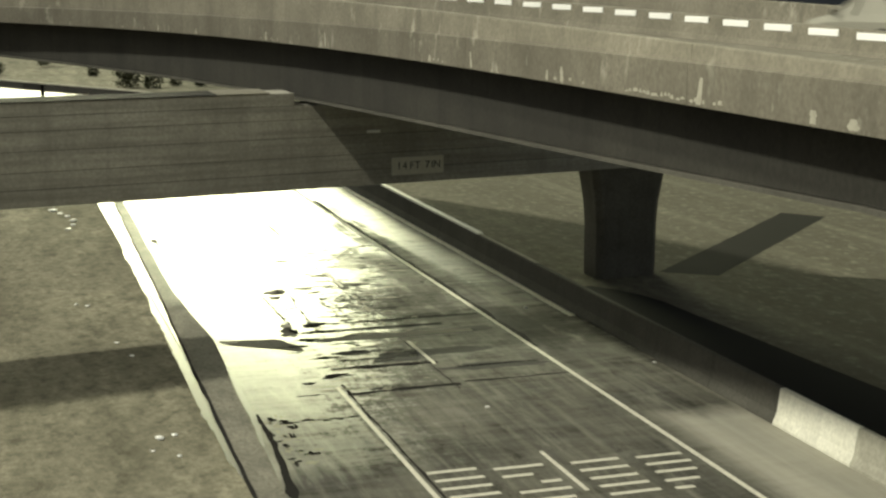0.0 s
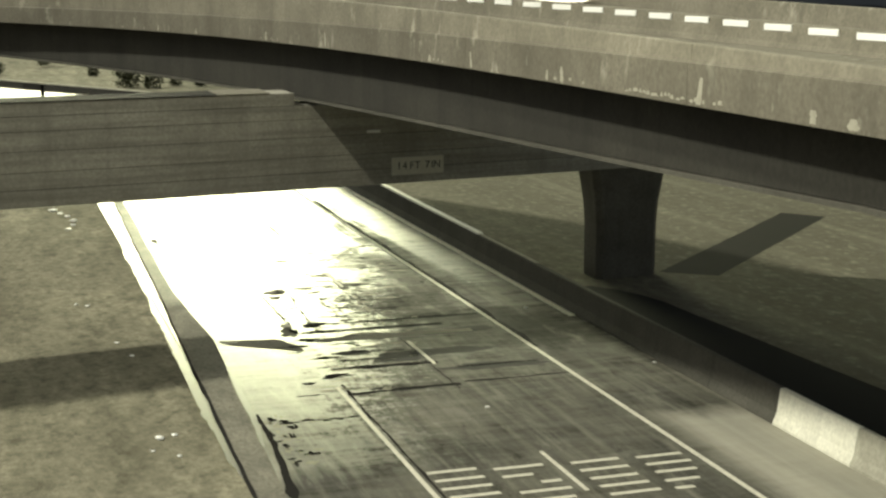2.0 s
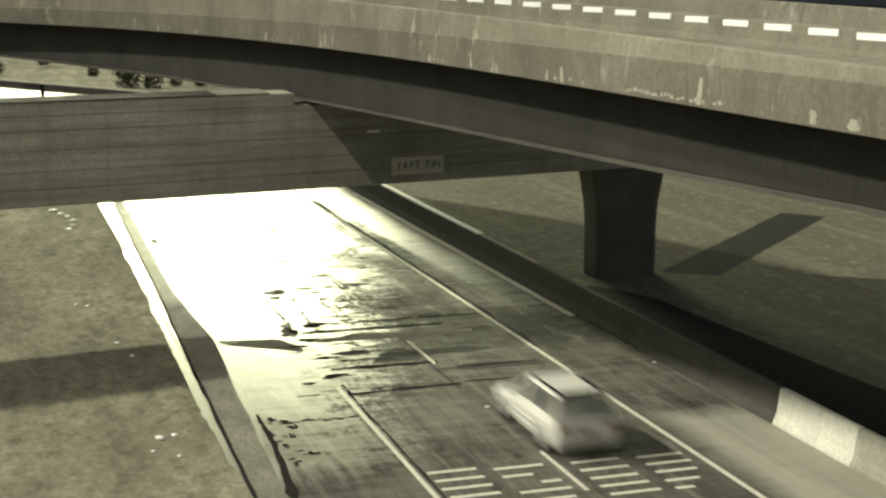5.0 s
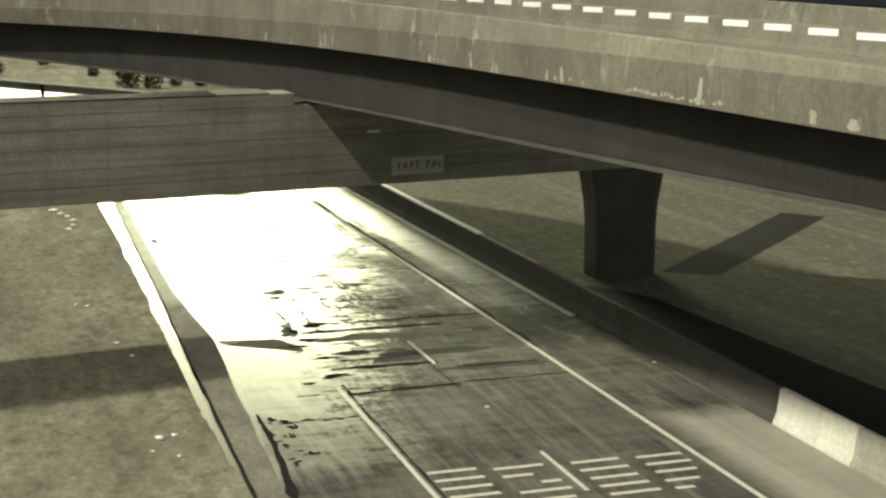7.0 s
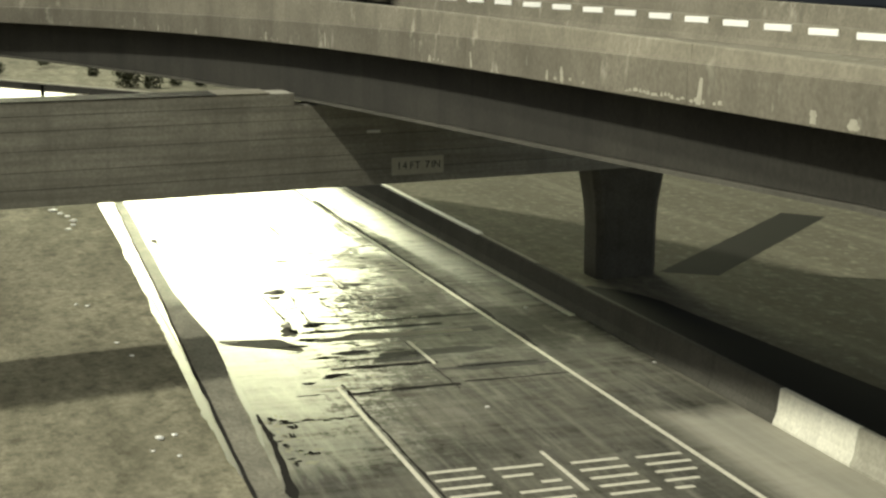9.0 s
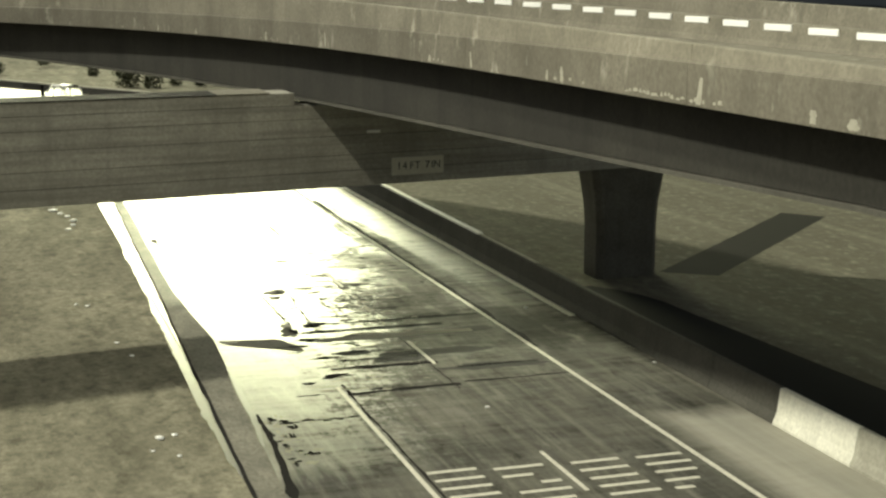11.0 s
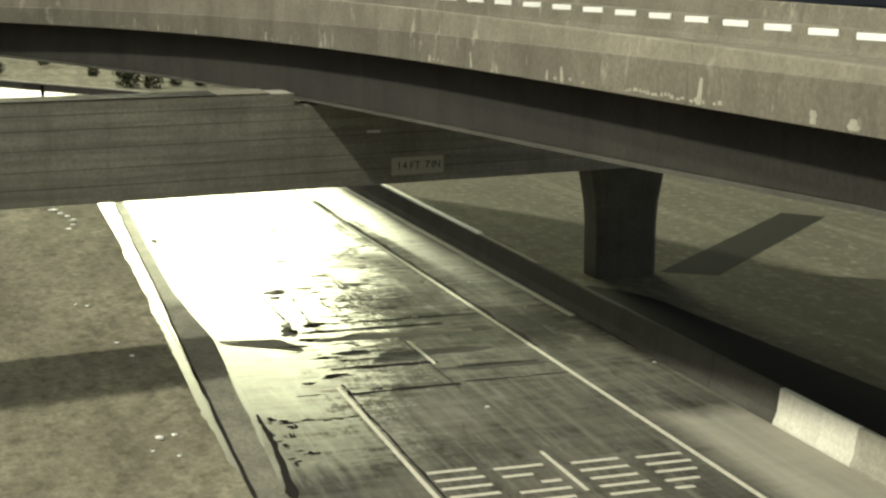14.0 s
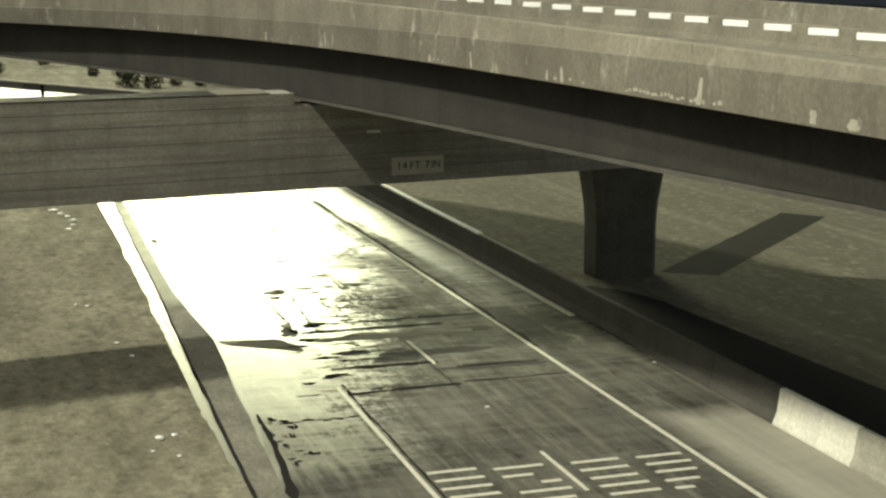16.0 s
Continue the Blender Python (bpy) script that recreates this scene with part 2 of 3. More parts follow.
def road_axis(s):
    """Centre and heading of the carriageway s metres on: straight, then a bend to the left."""
    r, turn, start = 42.0, radians(31), 126.0
    if s < start:
        return 13.1, s, 0.0
    a = min((s - start) / r, turn)
    x, y = 13.1 - r * (1 - math.cos(a)), start + r * math.sin(a)
    rest = max(0.0, s - start - r * turn)
    return x - math.sin(a) * rest, y + math.cos(a) * rest, a


rings = []
for s in [-150] + [120 + 2 * k for k in range(18)] + [200, 420]:
    x, y, a = road_axis(s)
    c, d = math.cos(a), math.sin(a)
    rings.append([(x + o * c, y + o * d, z) for o, z in ((-7.1, GZ - 0.3), (-7.1, 0), (7.1, 0), (7.1, GZ - 0.3))])
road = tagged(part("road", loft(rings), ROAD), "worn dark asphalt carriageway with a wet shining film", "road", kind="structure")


def wobble(y, seed, amount):
    return amount * noise.noise(Vector((seed, y * 0.35, 0))) + 0.5 * amount * noise.noise(Vector((seed, y * 1.7, 3)))


# standing water in the gutter, then the kerb strip beside the asphalt
def along(knots, y):
    """Straight runs between (y, x) knots, carried on past both ends."""
    for (ya, xa), (yb, xb) in zip(knots, knots[1:]):
        if y < yb or (yb, xb) == knots[-1]:
            return xa + (xb - xa) * (y - ya) / (yb - ya)


GUTTER_OUT = ((33.4, 5.76), (39.4, 5.56), (48.0, 5.72), (56.3, 5.82), (79.2, 6.15))
GUTTER_IN = ((33.3, 5.79), (39.8, 5.94), (46.4, 6.06), (54.1, 6.3), (69.1, 6.6), (79.0, 6.86))
KERB_IN = ((33.3, 6.5), (37.0, 6.67), (43.2, 6.97), (48.3, 7.2), (52.0, 7.05), (57.0, 6.9), (67.4, 7.12), (78.8, 7.35))


ring = []
for k in range(360):
    y = 33.2 + k * 0.35
    inner = along(GUTTER_IN, y)
    ring.append([(min(along(GUTTER_OUT, y) + wobble(y, 2.0, 0.16), inner - 0.01), y, GZ + 0.03), (inner + 0.02, y, GZ + 0.03)])
water = tagged(part("water", loft(ring, closed=False), WATER), "strip of standing water in the verge gutter", "water", kind="structure")
rings = []
for k in range(90):
    y = -20 + k * 2.0
    a, b = along(GUTTER_IN, y) + wobble(y, 5.0, 0.03), along(KERB_IN, y) + wobble(y, 8.0, 0.06)
    rings.append([(a, y, GZ - 0.1), (a, y, 0.01), (a + 0.04, y, 0.03), (b, y, 0.015), (b + 0.02, y, -0.04)])
kerb = tagged(part("kerb", loft(rings), KERB_STRIP), "low weathered concrete kerb strip along the road", "kerb", kind="structure")

# shadow at the kerb's edge, painted as a black line in the gutter
rings = []
for k in range(120):
    y = 20 + k * 1.0
    a = along(GUTTER_IN, y) + wobble(y, 5.0, 0.03)
    rings.append([(a - 0.07 + wobble(y * 2, 1.0, 0.05), y, GZ + 0.045), (a + 0.015 + wobble(y * 2, 6.0, 0.03), y, GZ + 0.1)])
tagged(part("kerb_edge_shade", loft(rings, closed=False), TAR), "dark line painted as shadow along the kerb edge", "kerb", kind="structure")

# painted lines
markings = thing("road_marking", "worn white lane lines on the asphalt", "road marking", kind="structure")
for name, x, w, end in (("edge_line", 9.8, 0.13, 41.2), ("edge_line", 17.07, 0.15, 124), ("shoulder_line", 20.04, 0.26, 124)):
    part(name, boxes((x - w / 2, x + w / 2, 47.8 if name == "shoulder_line" else -60, end, -0.02, 0.006)), FRESH_LINE if name == "shoulder_line" else LINE, markings)
for k in range(-4, 8):
    y = 30.77 + 12.19 * k
    part("lane_dash", boxes((13.3, 13.42, y, y + 3.05, -0.02, 0.006)), LINE, markings)
# broken lettering of cross bars on both lanes
letters = thing("lettering_bars", "white cross bars of unreadable lettering on the asphalt", "road marking", kind="structure")
for x0, x1, y in (
    (10.07, 11.35, 33.06), (10.09, 11.35, 32.44), (10.08, 11.34, 31.84), (10.09, 11.34, 31.25), (10.09, 11.34, 30.65),
    (11.74, 13.03, 32.85), (11.75, 12.54, 32.25), (12.53, 13.05, 31.65), (11.78, 13.08, 31.08), (11.87, 12.95, 30.5),
    (13.74, 15.03, 32.72), (13.75, 15.03, 32.12), (13.75, 15.0, 31.5), (13.74, 15.02, 30.92), (13.76, 15.06, 30.34),
    (15.49, 16.74, 32.63), (15.49, 16.72, 32.05), (15.47, 16.57, 31.46), (15.42, 16.33, 30.82), (15.42, 15.91, 30.27)):
    part("bar", boxes((x0, x1, y - 0.085, y + 0.085, -0.02, 0.006)), LINE, letters)

# tar joints and rough repairs
repairs = thing("road_repair", "dark rough asphalt patches and tar joints in the carriageway", "road repair", kind="structure")


def blob(cx, cy, rx, ry, seed, point=0.0, ragged=0.45):
    bm = bmesh.new()
    vs = []
    for k in range(36):
        a = k / 36 * math.tau
        r = 1 + ragged * noise.noise(Vector((math.cos(a) * 1.4, math.sin(a) * 1.4, seed))) + 0.6 * ragged * noise.noise(Vector((math.cos(a) * 4, math.sin(a) * 4, seed + 5)))
        dx, dy = math.cos(a) * rx * r, math.sin(a) * ry * r
        if point and dx < 0:
            dy *= 1 - point * (-dx / rx)
        vs.append(bm.verts.new((cx + dx, cy + dy, 0.005)))
    bm.faces.new(vs)
    return bm


# patch standing in for the beam's shadow: rounded tip, widening across the lane
rows = []
for k in range(28):
    u = k / 27
    x = 7.32 + 2.45 * u
    top = 47.8 - 0.25 * u - 1.3 * max(0.0, u - 0.78) * 4 + wobble(x * 3, 2.0, 0.06)
    low = 47.8 - 0.25 * u - (0.42 + 1.55 * u ** 1.1) * min(1.0, 0.02 + u * 7) ** 0.5 + wobble(x * 4, 7.0, 0.1)
    rows.append([(x, low, 0.005), (x, top, 0.005)])
part("patch", loft(rows, closed=False), PATCH, repairs)
for cx, cy, rx, ry in ((9.9, 48.7, 0.32, 0.85), (10.2, 47.1, 0.3, 0.28), (10.75, 46.9, 0.22, 0.3), (10.7, 54.9, 0.42, 0.5), (10.45, 53.9, 0.22, 0.35), (11.9, 55.3, 0.4, 0.28), (12.1, 54.5, 0.3, 0.2),
                       (7.55, 67.5, 0.16, 0.55), (7.6, 66.6, 0.06, 0.4), (12.0, 61.0, 0.5, 0.2), (11.9, 60.0, 0.16, 0.12), (13.0, 57.5, 0.6, 0.2)):
    for j in range(3):
        part("patch", blob(cx + 0.25 * rx * (j - 1), cy + 0.6 * ry * math.sin(cx * 5 + j * 2.1), rx * (0.9 - 0.25 * j), ry * (0.7 - 0.15 * j), cx * 3.1 + j, 0.0, 0.8), TAR if j == 2 else PATCH, repairs)
flecks = random.Random(77)
# dotted wheel scratches
for xa, ya, xb, yb, n in ((10.02, 54.0, 10.05, 49.4, 16), (11.04, 54.3, 10.75, 48.2, 18), (12.0, 53.2, 12.1, 49.0, 10), (13.35, 56.0, 13.3, 48.0, 12)):
    for k in range(n):
        u = (k + flecks.uniform(-0.3, 0.3)) / n
        part("scratch", blob(xa + (xb - xa) * u + flecks.gauss(0, 0.03), ya + (yb - ya) * u, flecks.uniform(0.02, 0.07), flecks.uniform(0.1, 0.28), k * 1.3 + xa, 0.0, 0.6), PATCH if k % 3 else TAR, repairs)
# ragged dry dashes across the lane at the water's edge
for k in range(150):
    cy = 40.5 + 24 * flecks.random() ** 1.2
    cx = 9.0 + 0.25 * (cy - 36) + flecks.gauss(0, 1.1)
    if cx > 8.6:
        part("patch", blob(cx, cy, flecks.uniform(0.08, 0.5), flecks.uniform(0.04, 0.13), k * 1.7, 0.0, 0.8), PATCH if k % 3 else TAR, repairs)
for k in range(46):
    part("patch", blob(flecks.gauss(7.35, 0.25), flecks.uniform(34.6, 38.9), flecks.uniform(0.03, 0.13), flecks.uniform(0.04, 0.2), k * 2.3, 0.0, 0.8), TAR if k % 2 else PATCH, repairs)
for k in range(26):
    part("patch", blob(flecks.uniform(7.2, 9.7), 38.2 + flecks.gauss(0, 0.12), flecks.uniform(0.04, 0.2), flecks.uniform(0.03, 0.08), k * 3.3, 0.0, 0.8), TAR if k % 3 else PATCH, repairs)
# black ragged gutter seam beside the kerb
rows = []
for k in range(50):
    y = 28 + 11.2 * k / 49
    c = along(((28.0, 6.45), (32.3, 6.62), (36.7, 6.98), (39.2, 7.0)), y)
    w = (0.17 - 0.011 * (y - 28)) * (1 + 0.8 * noise.noise(Vector((y * 1.6, 2, 1))))
    rows.append([(c - w + wobble(y * 3, 4.0, 0.06), y, 0.0065), (c + w + wobble(y * 3, 9.0, 0.08), y, 0.0065)])
part("joint", loft(rows, closed=False), TAR, repairs)
for x0, x1, y, w in ((9.9, 13.4, 40.45, 0.2), (13.6, 17.0, 40.7, 0.09), (10.1, 13.5, 43.2, 0.24), (10.5, 15.2, 48.1, 0.2), 
                     (10.5, 14.5, 55.4, 0.12), (10.5, 16.9, 49.2, 0.14), (13.9, 16.6, 42.4, 0.1)):
    rows = []
    for k in range(25):
        x = x0 + (x1 - x0) * k / 24
        m = wobble(x, y, 0.10)
        ww = w * (0.7 + 0.6 * noise.noise(Vector((x * 1.3, y, 9))))
        rows.append([(x, y + m - ww, 0.005), (x, y + m + ww, 0.005)])
    part("joint", loft(rows, closed=False), TAR, repairs)
for cx, cy, rx, ry in ((12.6, 44.1, 1.1, 0.5), (14.4, 44.4, 1.3, 0.35), (15.2, 42.2, 1.6, 0.4), (11.2, 45.0, 0.6, 0.25), (16.0, 47.0, 0.9, 0.35)):
    part("patch", blob(cx, cy, rx, ry, cx * 1.7, 0.0, 0.55), DARK_PATCH, repairs)
rows = [[(x, 46.95 + wobble(x, 3.3, 0.12) - 0.26, 0.0055), (x, 47.05 + wobble(x, 4.4, 0.12) + 0.24 * (1 - 0.1 * (x - 10.4)), 0.0055)] for x in [10.4 + 0.25 * k for k in range(23)]]
part("repair_strip", loft(rows, closed=False), PATCH, repairs, "pale sandy repair strip")
for x, y0, y1, w in ((9.98, 29.0, 41.5, 0.05), (13.22, 40, 75, 0.025), (17.22, 44, 77.5, 0.16), (6.92, 36.5, 44.5, 0.05)):
    rows = []
    for k in range(60):
        y = y0 + (y1 - y0) * k / 59
        m = wobble(y, x, 0.05)
        ww = w * (0.7 + 0.8 * noise.noise(Vector((x, y * 0.8, 4))))
        rows.append([(x + m - ww, y, 0.0045), (x + m + ww, y, 0.0045)])
    part("joint", loft(rows, closed=False), TAR, repairs)

rows = []
for k in range(22):
    y = 36.3 + 0.38 * k
    edge = along(KERB_IN, y) + wobble(y, 8.0, 0.06)
    rows.append([(edge - 0.02, y, 0.018), (edge + 0.17 * math.sin((k + 1) / 23 * math.pi) ** 0.6, y, 0.018)])
part("puddle", loft(rows, closed=False), WATER, repairs, "thin strip of standing water")
# shadow behind the barrier, painted as a near-black strip
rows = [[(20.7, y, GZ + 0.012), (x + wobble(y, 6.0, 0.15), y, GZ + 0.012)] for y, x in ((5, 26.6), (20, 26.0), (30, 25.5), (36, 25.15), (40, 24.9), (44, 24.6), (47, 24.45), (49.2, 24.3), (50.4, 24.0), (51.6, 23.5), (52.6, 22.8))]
barrier_shade = tagged(part("verge", loft(rows, closed=False), SHADE_BLACK), "dark strip painted as shadow behind the barrier", "ground", kind="structure")

# ---- right barrier ----
barrier = thing("barrier", "pale concrete traffic barrier beside the shoulder", "barrier")
for k in range(-12, 26):
    y0, y1 = 30.35 + k * 3.75, 30.35 + (k + 1) * 3.75 - 0.015
    prof = [(20.2, 0.0), (20.2, 0.08), (20.32, 0.33), (20.4, 0.98), (20.43, 1.02), (20.57, 1.02), (20.6, 0.98), (20.68, 0.33), (20.8, 0.08), (20.8, GZ)]
    # shade and the sunlit gap are put into the segments' colours
    part("barrier_segment", loft([[(x, y, z - 0.02) for x, z in prof] for y in (y0, y1)]), BARRIER_LIT if k == 0 else BARRIER if k < 0 else BARRIER_DIM if k < 4 else BARRIER_DARK, barrier, "concrete segment painted paler as the sunlit patch" if k == 0 else "")

# pale strips added along the top to imitate sunlight on it
for k in range(4):
    y0 = 59.4 + k * 4.1
    part("coping", boxes((20.41, 20.66, y0, y0 + 4.06, 0.99, 1.07), bevel=0.01), LIT_TOP, barrier, "pale strip imitating a sunlit barrier top")
for k in range(2):
    y0 = 52.6 + k * 3.4
    part("coping", boxes((20.45, 20.58, y0, y0 + 3.36, 0.99, 1.04), bevel=0.01), BARRIER, barrier, "thin strip continuing the imitated sunlit top")

# ---- straddle cap and column ----

def cap_y(x):
    return 49.9 + (x - 0.62) * 0.1515


bent = thing("straddle_bent", "dark weathered concrete straddle beam on a flared column", "bridge pier")


def cap_piece(x0, x1, z0, z1, front=0.0, depth=2.1):
    a, b = cap_y(x0), cap_y(x1)
    return [[(x0, a + front, z0), (x0, a + depth, z0), (x0, a + depth, z1), (x0, a + front, z1)],
            [(x1, b + front, z0), (x1, b + depth, z0), (x1, b + depth, z1), (x1, b + front, z1)]]


# board-marked pour lifts on the near face, over the core of the beam
for i, (z0, z1) in enumerate(((4.45, 5.02), (5.036, 5.6), (5.616, 6.3), (6.316, 6.95), (6.966, 7.45), (7.466, 7.9))):
    f, end = 0.012 * (i % 2), 10.8 if i == 5 else 27.0
    rings = []
    for k in range(9):
        x = -16 + (end + 16) * k / 8
        rings.append([(x, cap_y(x) + y, z) for y, z in ((f, z0), (0.3, z0), (0.3, z1), (f, z1))])
    part("lift", loft(rings), CAP, bent)
part("main_beam", loft(cap_piece(-16, 10.8, 4.47, 7.88, 0.31)), CAP, bent)
part("main_beam", loft(cap_piece(10.81, 26.98, 4.47, 7.44, 0.31)), CAP, bent)
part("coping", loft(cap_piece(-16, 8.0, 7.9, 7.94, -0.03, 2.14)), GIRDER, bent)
part("coping", loft(cap_piece(8.01, 9.9, 7.9, 7.95, -0.04, 2.14)), KERB, bent)
rows = []
for z, w, d in ((-0.5, 2.8, 1.7), (2.2, 2.85, 1.7), (3.0, 2.98, 1.75), (3.9, 3.3, 1.85), (4.45, 3.5, 1.95)):
    cx, cy = 24.95, 54.65
    c = 0.25
    pts = [(-w / 2 + c, -d / 2), (w / 2 - c, -d / 2), (w / 2, -d / 2 + c), (w / 2, d / 2 - c), (w / 2 - c, d / 2), (-w / 2 + c, d / 2), (-w / 2, d / 2 - c), (-w / 2, -d / 2 + c)]
    rows.append([(cx + x, cy + y + 0.15 * x, z) for x, y in pts])
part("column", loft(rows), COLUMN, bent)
rows = [[(-14 + x, 49 + y, z) for x, y in ((-1.2, -0.8), (1.2, -0.8), (1.2, 0.8), (-1.2, 0.8))] for z in (-0.5, 4.45)]
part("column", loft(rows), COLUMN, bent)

# clearance sign with illegible centre
sign = thing("clearance_sign", "faded rectangular clearance sign fixed to the beam", "sign")
tilt = math.atan(0.1515)
sign.matrix_world = pose(15.56, cap_y(15.56) - 0.025, 5.08, 0, 0, math.degrees(tilt))
part("board", boxes((-1.06, 1.06, -0.02, 0.02, -0.33, 0.33), bevel=0.01), SIGN, sign)


def words(text, size, material, parent, at):
    cu = bpy.data.curves.new("letter", "FONT")
    cu.body, cu.size, cu.align_x, cu.align_y, cu.extrude = text, size, "CENTER", "CENTER", 0.004
    tmp = bpy.data.objects.new("letter_shape", cu)
    me = bpy.data.meshes.new_from_object(tmp)
    me.materials.append(material)
    ob = new("letter", me)
    ob.parent = parent
    ob.matrix_local = at
    bpy.data.objects.remove(tmp)
    return ob


for letter, x in (("1", -0.78), ("4", -0.54), ("F", -0.26), ("T", -0.02), ("7", 0.38), ("I", 0.58), ("N", 0.78)):
    words(letter, 0.40, INK, sign, pose(x, -0.03, 0, 90, 0, 0))
lamp = thing("cap_plate", "small pale metal plate fixed to the beam", "plate", (13.8, cap_y(13.8) - 0.03, 6.42))
part("plate", boxes((-0.25, 0.25, -0.05, 0.03, -0.05, 0.05), bevel=0.01), WHITE, lamp)

# ---- flyover ----
def fly_x(y):
    return ((-4.80614e-05 * y + 0.00287885) * y - 0.0762751) * y + 13.3562


def fly(y, off):
    s = (-3 * 4.80614e-05 * y + 2 * 0.00287885) * y - 0.0762751
    n = math.hypot(1, s)
    return fly_x(y) + off / n, y - s * off / n, math.degrees(math.atan2(-s, 1))


def steps(y0, y1, d=1.5):
    n = max(2, int((y1 - y0) / d) + 1)
    return [y0 + (y1 - y0) * k / (n - 1) for k in range(n)]


def sweep(prof, y0, y1):
    """prof: (offset, height as a function of y) corners."""
    rings = []
    for y in steps(y0, y1):
        ring = []
        for off, z in prof:
            x, yy, _ = fly(y, off)
            ring.append((x, yy, z(y)))
        rings.append(ring)
    return loft(rings)


def rise(y):
    return 0.024 * (y - 20)


def z_bottom(y):
    u = min(max((y - 20) / 38, 0), 1.6)
    return 8.28 - 0.72 * (1 - (1 - u) ** 2)


def at(z):
    return lambda y: z


flyover = thing("flyover", "curved concrete flyover ramp with stained parapets", "bridge")
Y0, Y1 = -40.0, 97.0
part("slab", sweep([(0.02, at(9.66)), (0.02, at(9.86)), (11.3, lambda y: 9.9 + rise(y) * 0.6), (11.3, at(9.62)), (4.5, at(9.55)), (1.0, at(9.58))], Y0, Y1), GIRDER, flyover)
part("deck", sweep([(0.36, lambda y: 9.9 + rise(y) * 0.3), (0.36, lambda y: 9.915 + rise(y) * 0.35), (10.9, lambda y: 9.96 + rise(y) * 0.62), (10.9, lambda y: 9.9 + rise(y) * 0.5)], Y0, Y1), PARAPET, flyover)
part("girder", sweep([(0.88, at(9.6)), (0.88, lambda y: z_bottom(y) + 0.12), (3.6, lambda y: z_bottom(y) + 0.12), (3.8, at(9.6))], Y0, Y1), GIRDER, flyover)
part("bottom_flange", sweep([(0.82, z_bottom), (0.82, lambda y: z_bottom(y) + 0.1), (3.8, lambda y: z_bottom(y) + 0.11), (3.8, z_bottom)], Y0, Y1), BARRIER_DIM, flyover)
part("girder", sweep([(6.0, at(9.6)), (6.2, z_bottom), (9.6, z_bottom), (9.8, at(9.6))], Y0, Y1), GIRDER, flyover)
joints = [-40.0, -29.0, -18.0, -7.5, 3.5, 14.0, 24.6, 36.2, 46.6, 57.0, 67.5, 78.0, 88.0, 97.0]
for a, b in zip(joints, joints[1:]):
    a, b = a + 0.006, b - 0.006
    part("fascia", sweep([(0.0, at(9.65)), (0.0, at(10.42)), (0.05, at(10.46)), (0.34, at(10.46)), (0.34, at(9.88))], a, b), FASCIA, flyover)
    part("parapet", sweep([(0.06, at(10.46)), (0.09, lambda y: 10.66 + rise(y) * 0.8), (0.11, lambda y: 10.69 + rise(y) * 0.8), (0.28, lambda y: 10.69 + rise(y) * 0.8), (0.33, at(10.46))], a, b), PARAPET, flyover)
    part("median", sweep([(7.9, lambda y: 9.8 + rise(y) * 0.5), (8.05, lambda y: 10.0 + rise(y) * 0.8), (8.14, lambda y: 10.42 + rise(y)), (8.17, lambda y: 10.45 + rise(y)), (8.4, lambda y: 10.45 + rise(y)), (8.6, lambda y: 9.8 + rise(y) * 0.5)], a, b), PARAPET, flyover)
    part("far_parapet", sweep([(10.75, lambda y: 9.8 + rise(y) * 0.5), (10.9, lambda y: 10.2 + rise(y) * 0.9), (10.98, lambda y: 10.76 + rise(y)), (11.02, lambda y: 10.79 + rise(y)), (11.2, lambda y: 10.79 + rise(y)), (11.3, lambda y: 9.7)], a, b), PARAPET, flyover)
drips = random.Random(5)


def lime(y, z, h, w, lean=0.0):
    """A ragged run of lime down the fascia, h metres high above z."""
    x, yy, turn = fly(y, -0.004)
    bm = bmesh.new()
    left, right = [], []
    for j in range(7):
        v = j / 6
        half = w * (1 - 0.45 * v) * drips.uniform(0.55, 1.1)
        left.append((0, -half + lean * v, h * v))
        right.append((0, half + lean * v, h * v))
    bm.faces.new([bm.verts.new(p) for p in left + right[::-1]])
    ob = part("lime_stain", bm, LIME, flyover, "white lime stain")
    ob.matrix_local = pose(x, yy, z, 0, 0, turn)


# short beads along the lower edge, then the taller single runs
for y0, y1, n in ((23.2, 24.9, 6), (24.9, 27.2, 14), (29.0, 31.4, 5), (37.6, 39.0, 4), (52.0, 54.0, 4), (63.0, 69.0, 6)):
    for k in range(n):
        lime(y0 + (y1 - y0) * (k + drips.uniform(0.2, 0.8)) / n, 9.71 + drips.uniform(0, 0.05), drips.uniform(0.04, 0.09), drips.uniform(0.05, 0.11))
for y, h, w, lean in ((24.15, 0.5, 0.12, -0.1), (20.4, 0.22, 0.16, 0.0), (19.3, 0.18, 0.2, 0.0), (30.3, 0.34, 0.13, 0.02), (31.1, 0.22, 0.08, 0.0), (35.8, 0.4, 0.09, 0.06), (38.8, 0.18, 0.14, 0.0), (47.6, 0.48, 0.12, 0.05),
                      (53.3, 0.3, 0.12, 0.0), (59.5, 0.28, 0.1, 0.0), (60.3, 0.2, 0.08, 0.0), (64.1, 0.3, 0.09, 0.0), (68.6, 0.26, 0.1, 0.0), (75.0, 0.3, 0.12, 0.0)):
    lime(y, 9.69, h, w, lean)
for k in range(36):
    y = 12.38 + k * 2.0
    x, yy, turn = fly(y, 8.10)
    ob = part("white_panel", boxes((-0.015, 0.03, -0.66, 0.66, -0.095, 0.095), bevel=0.02), WHITE, flyover, "white reflective panel")
    ob.matrix_local = pose(x, yy, 10.30 + rise(y), 0, 0, turn)

part("far_column", boxes((17.0, 20.0, -14, -12, GZ - 0.3, 8.6), bevel=0.1), COLUMN, flyover)
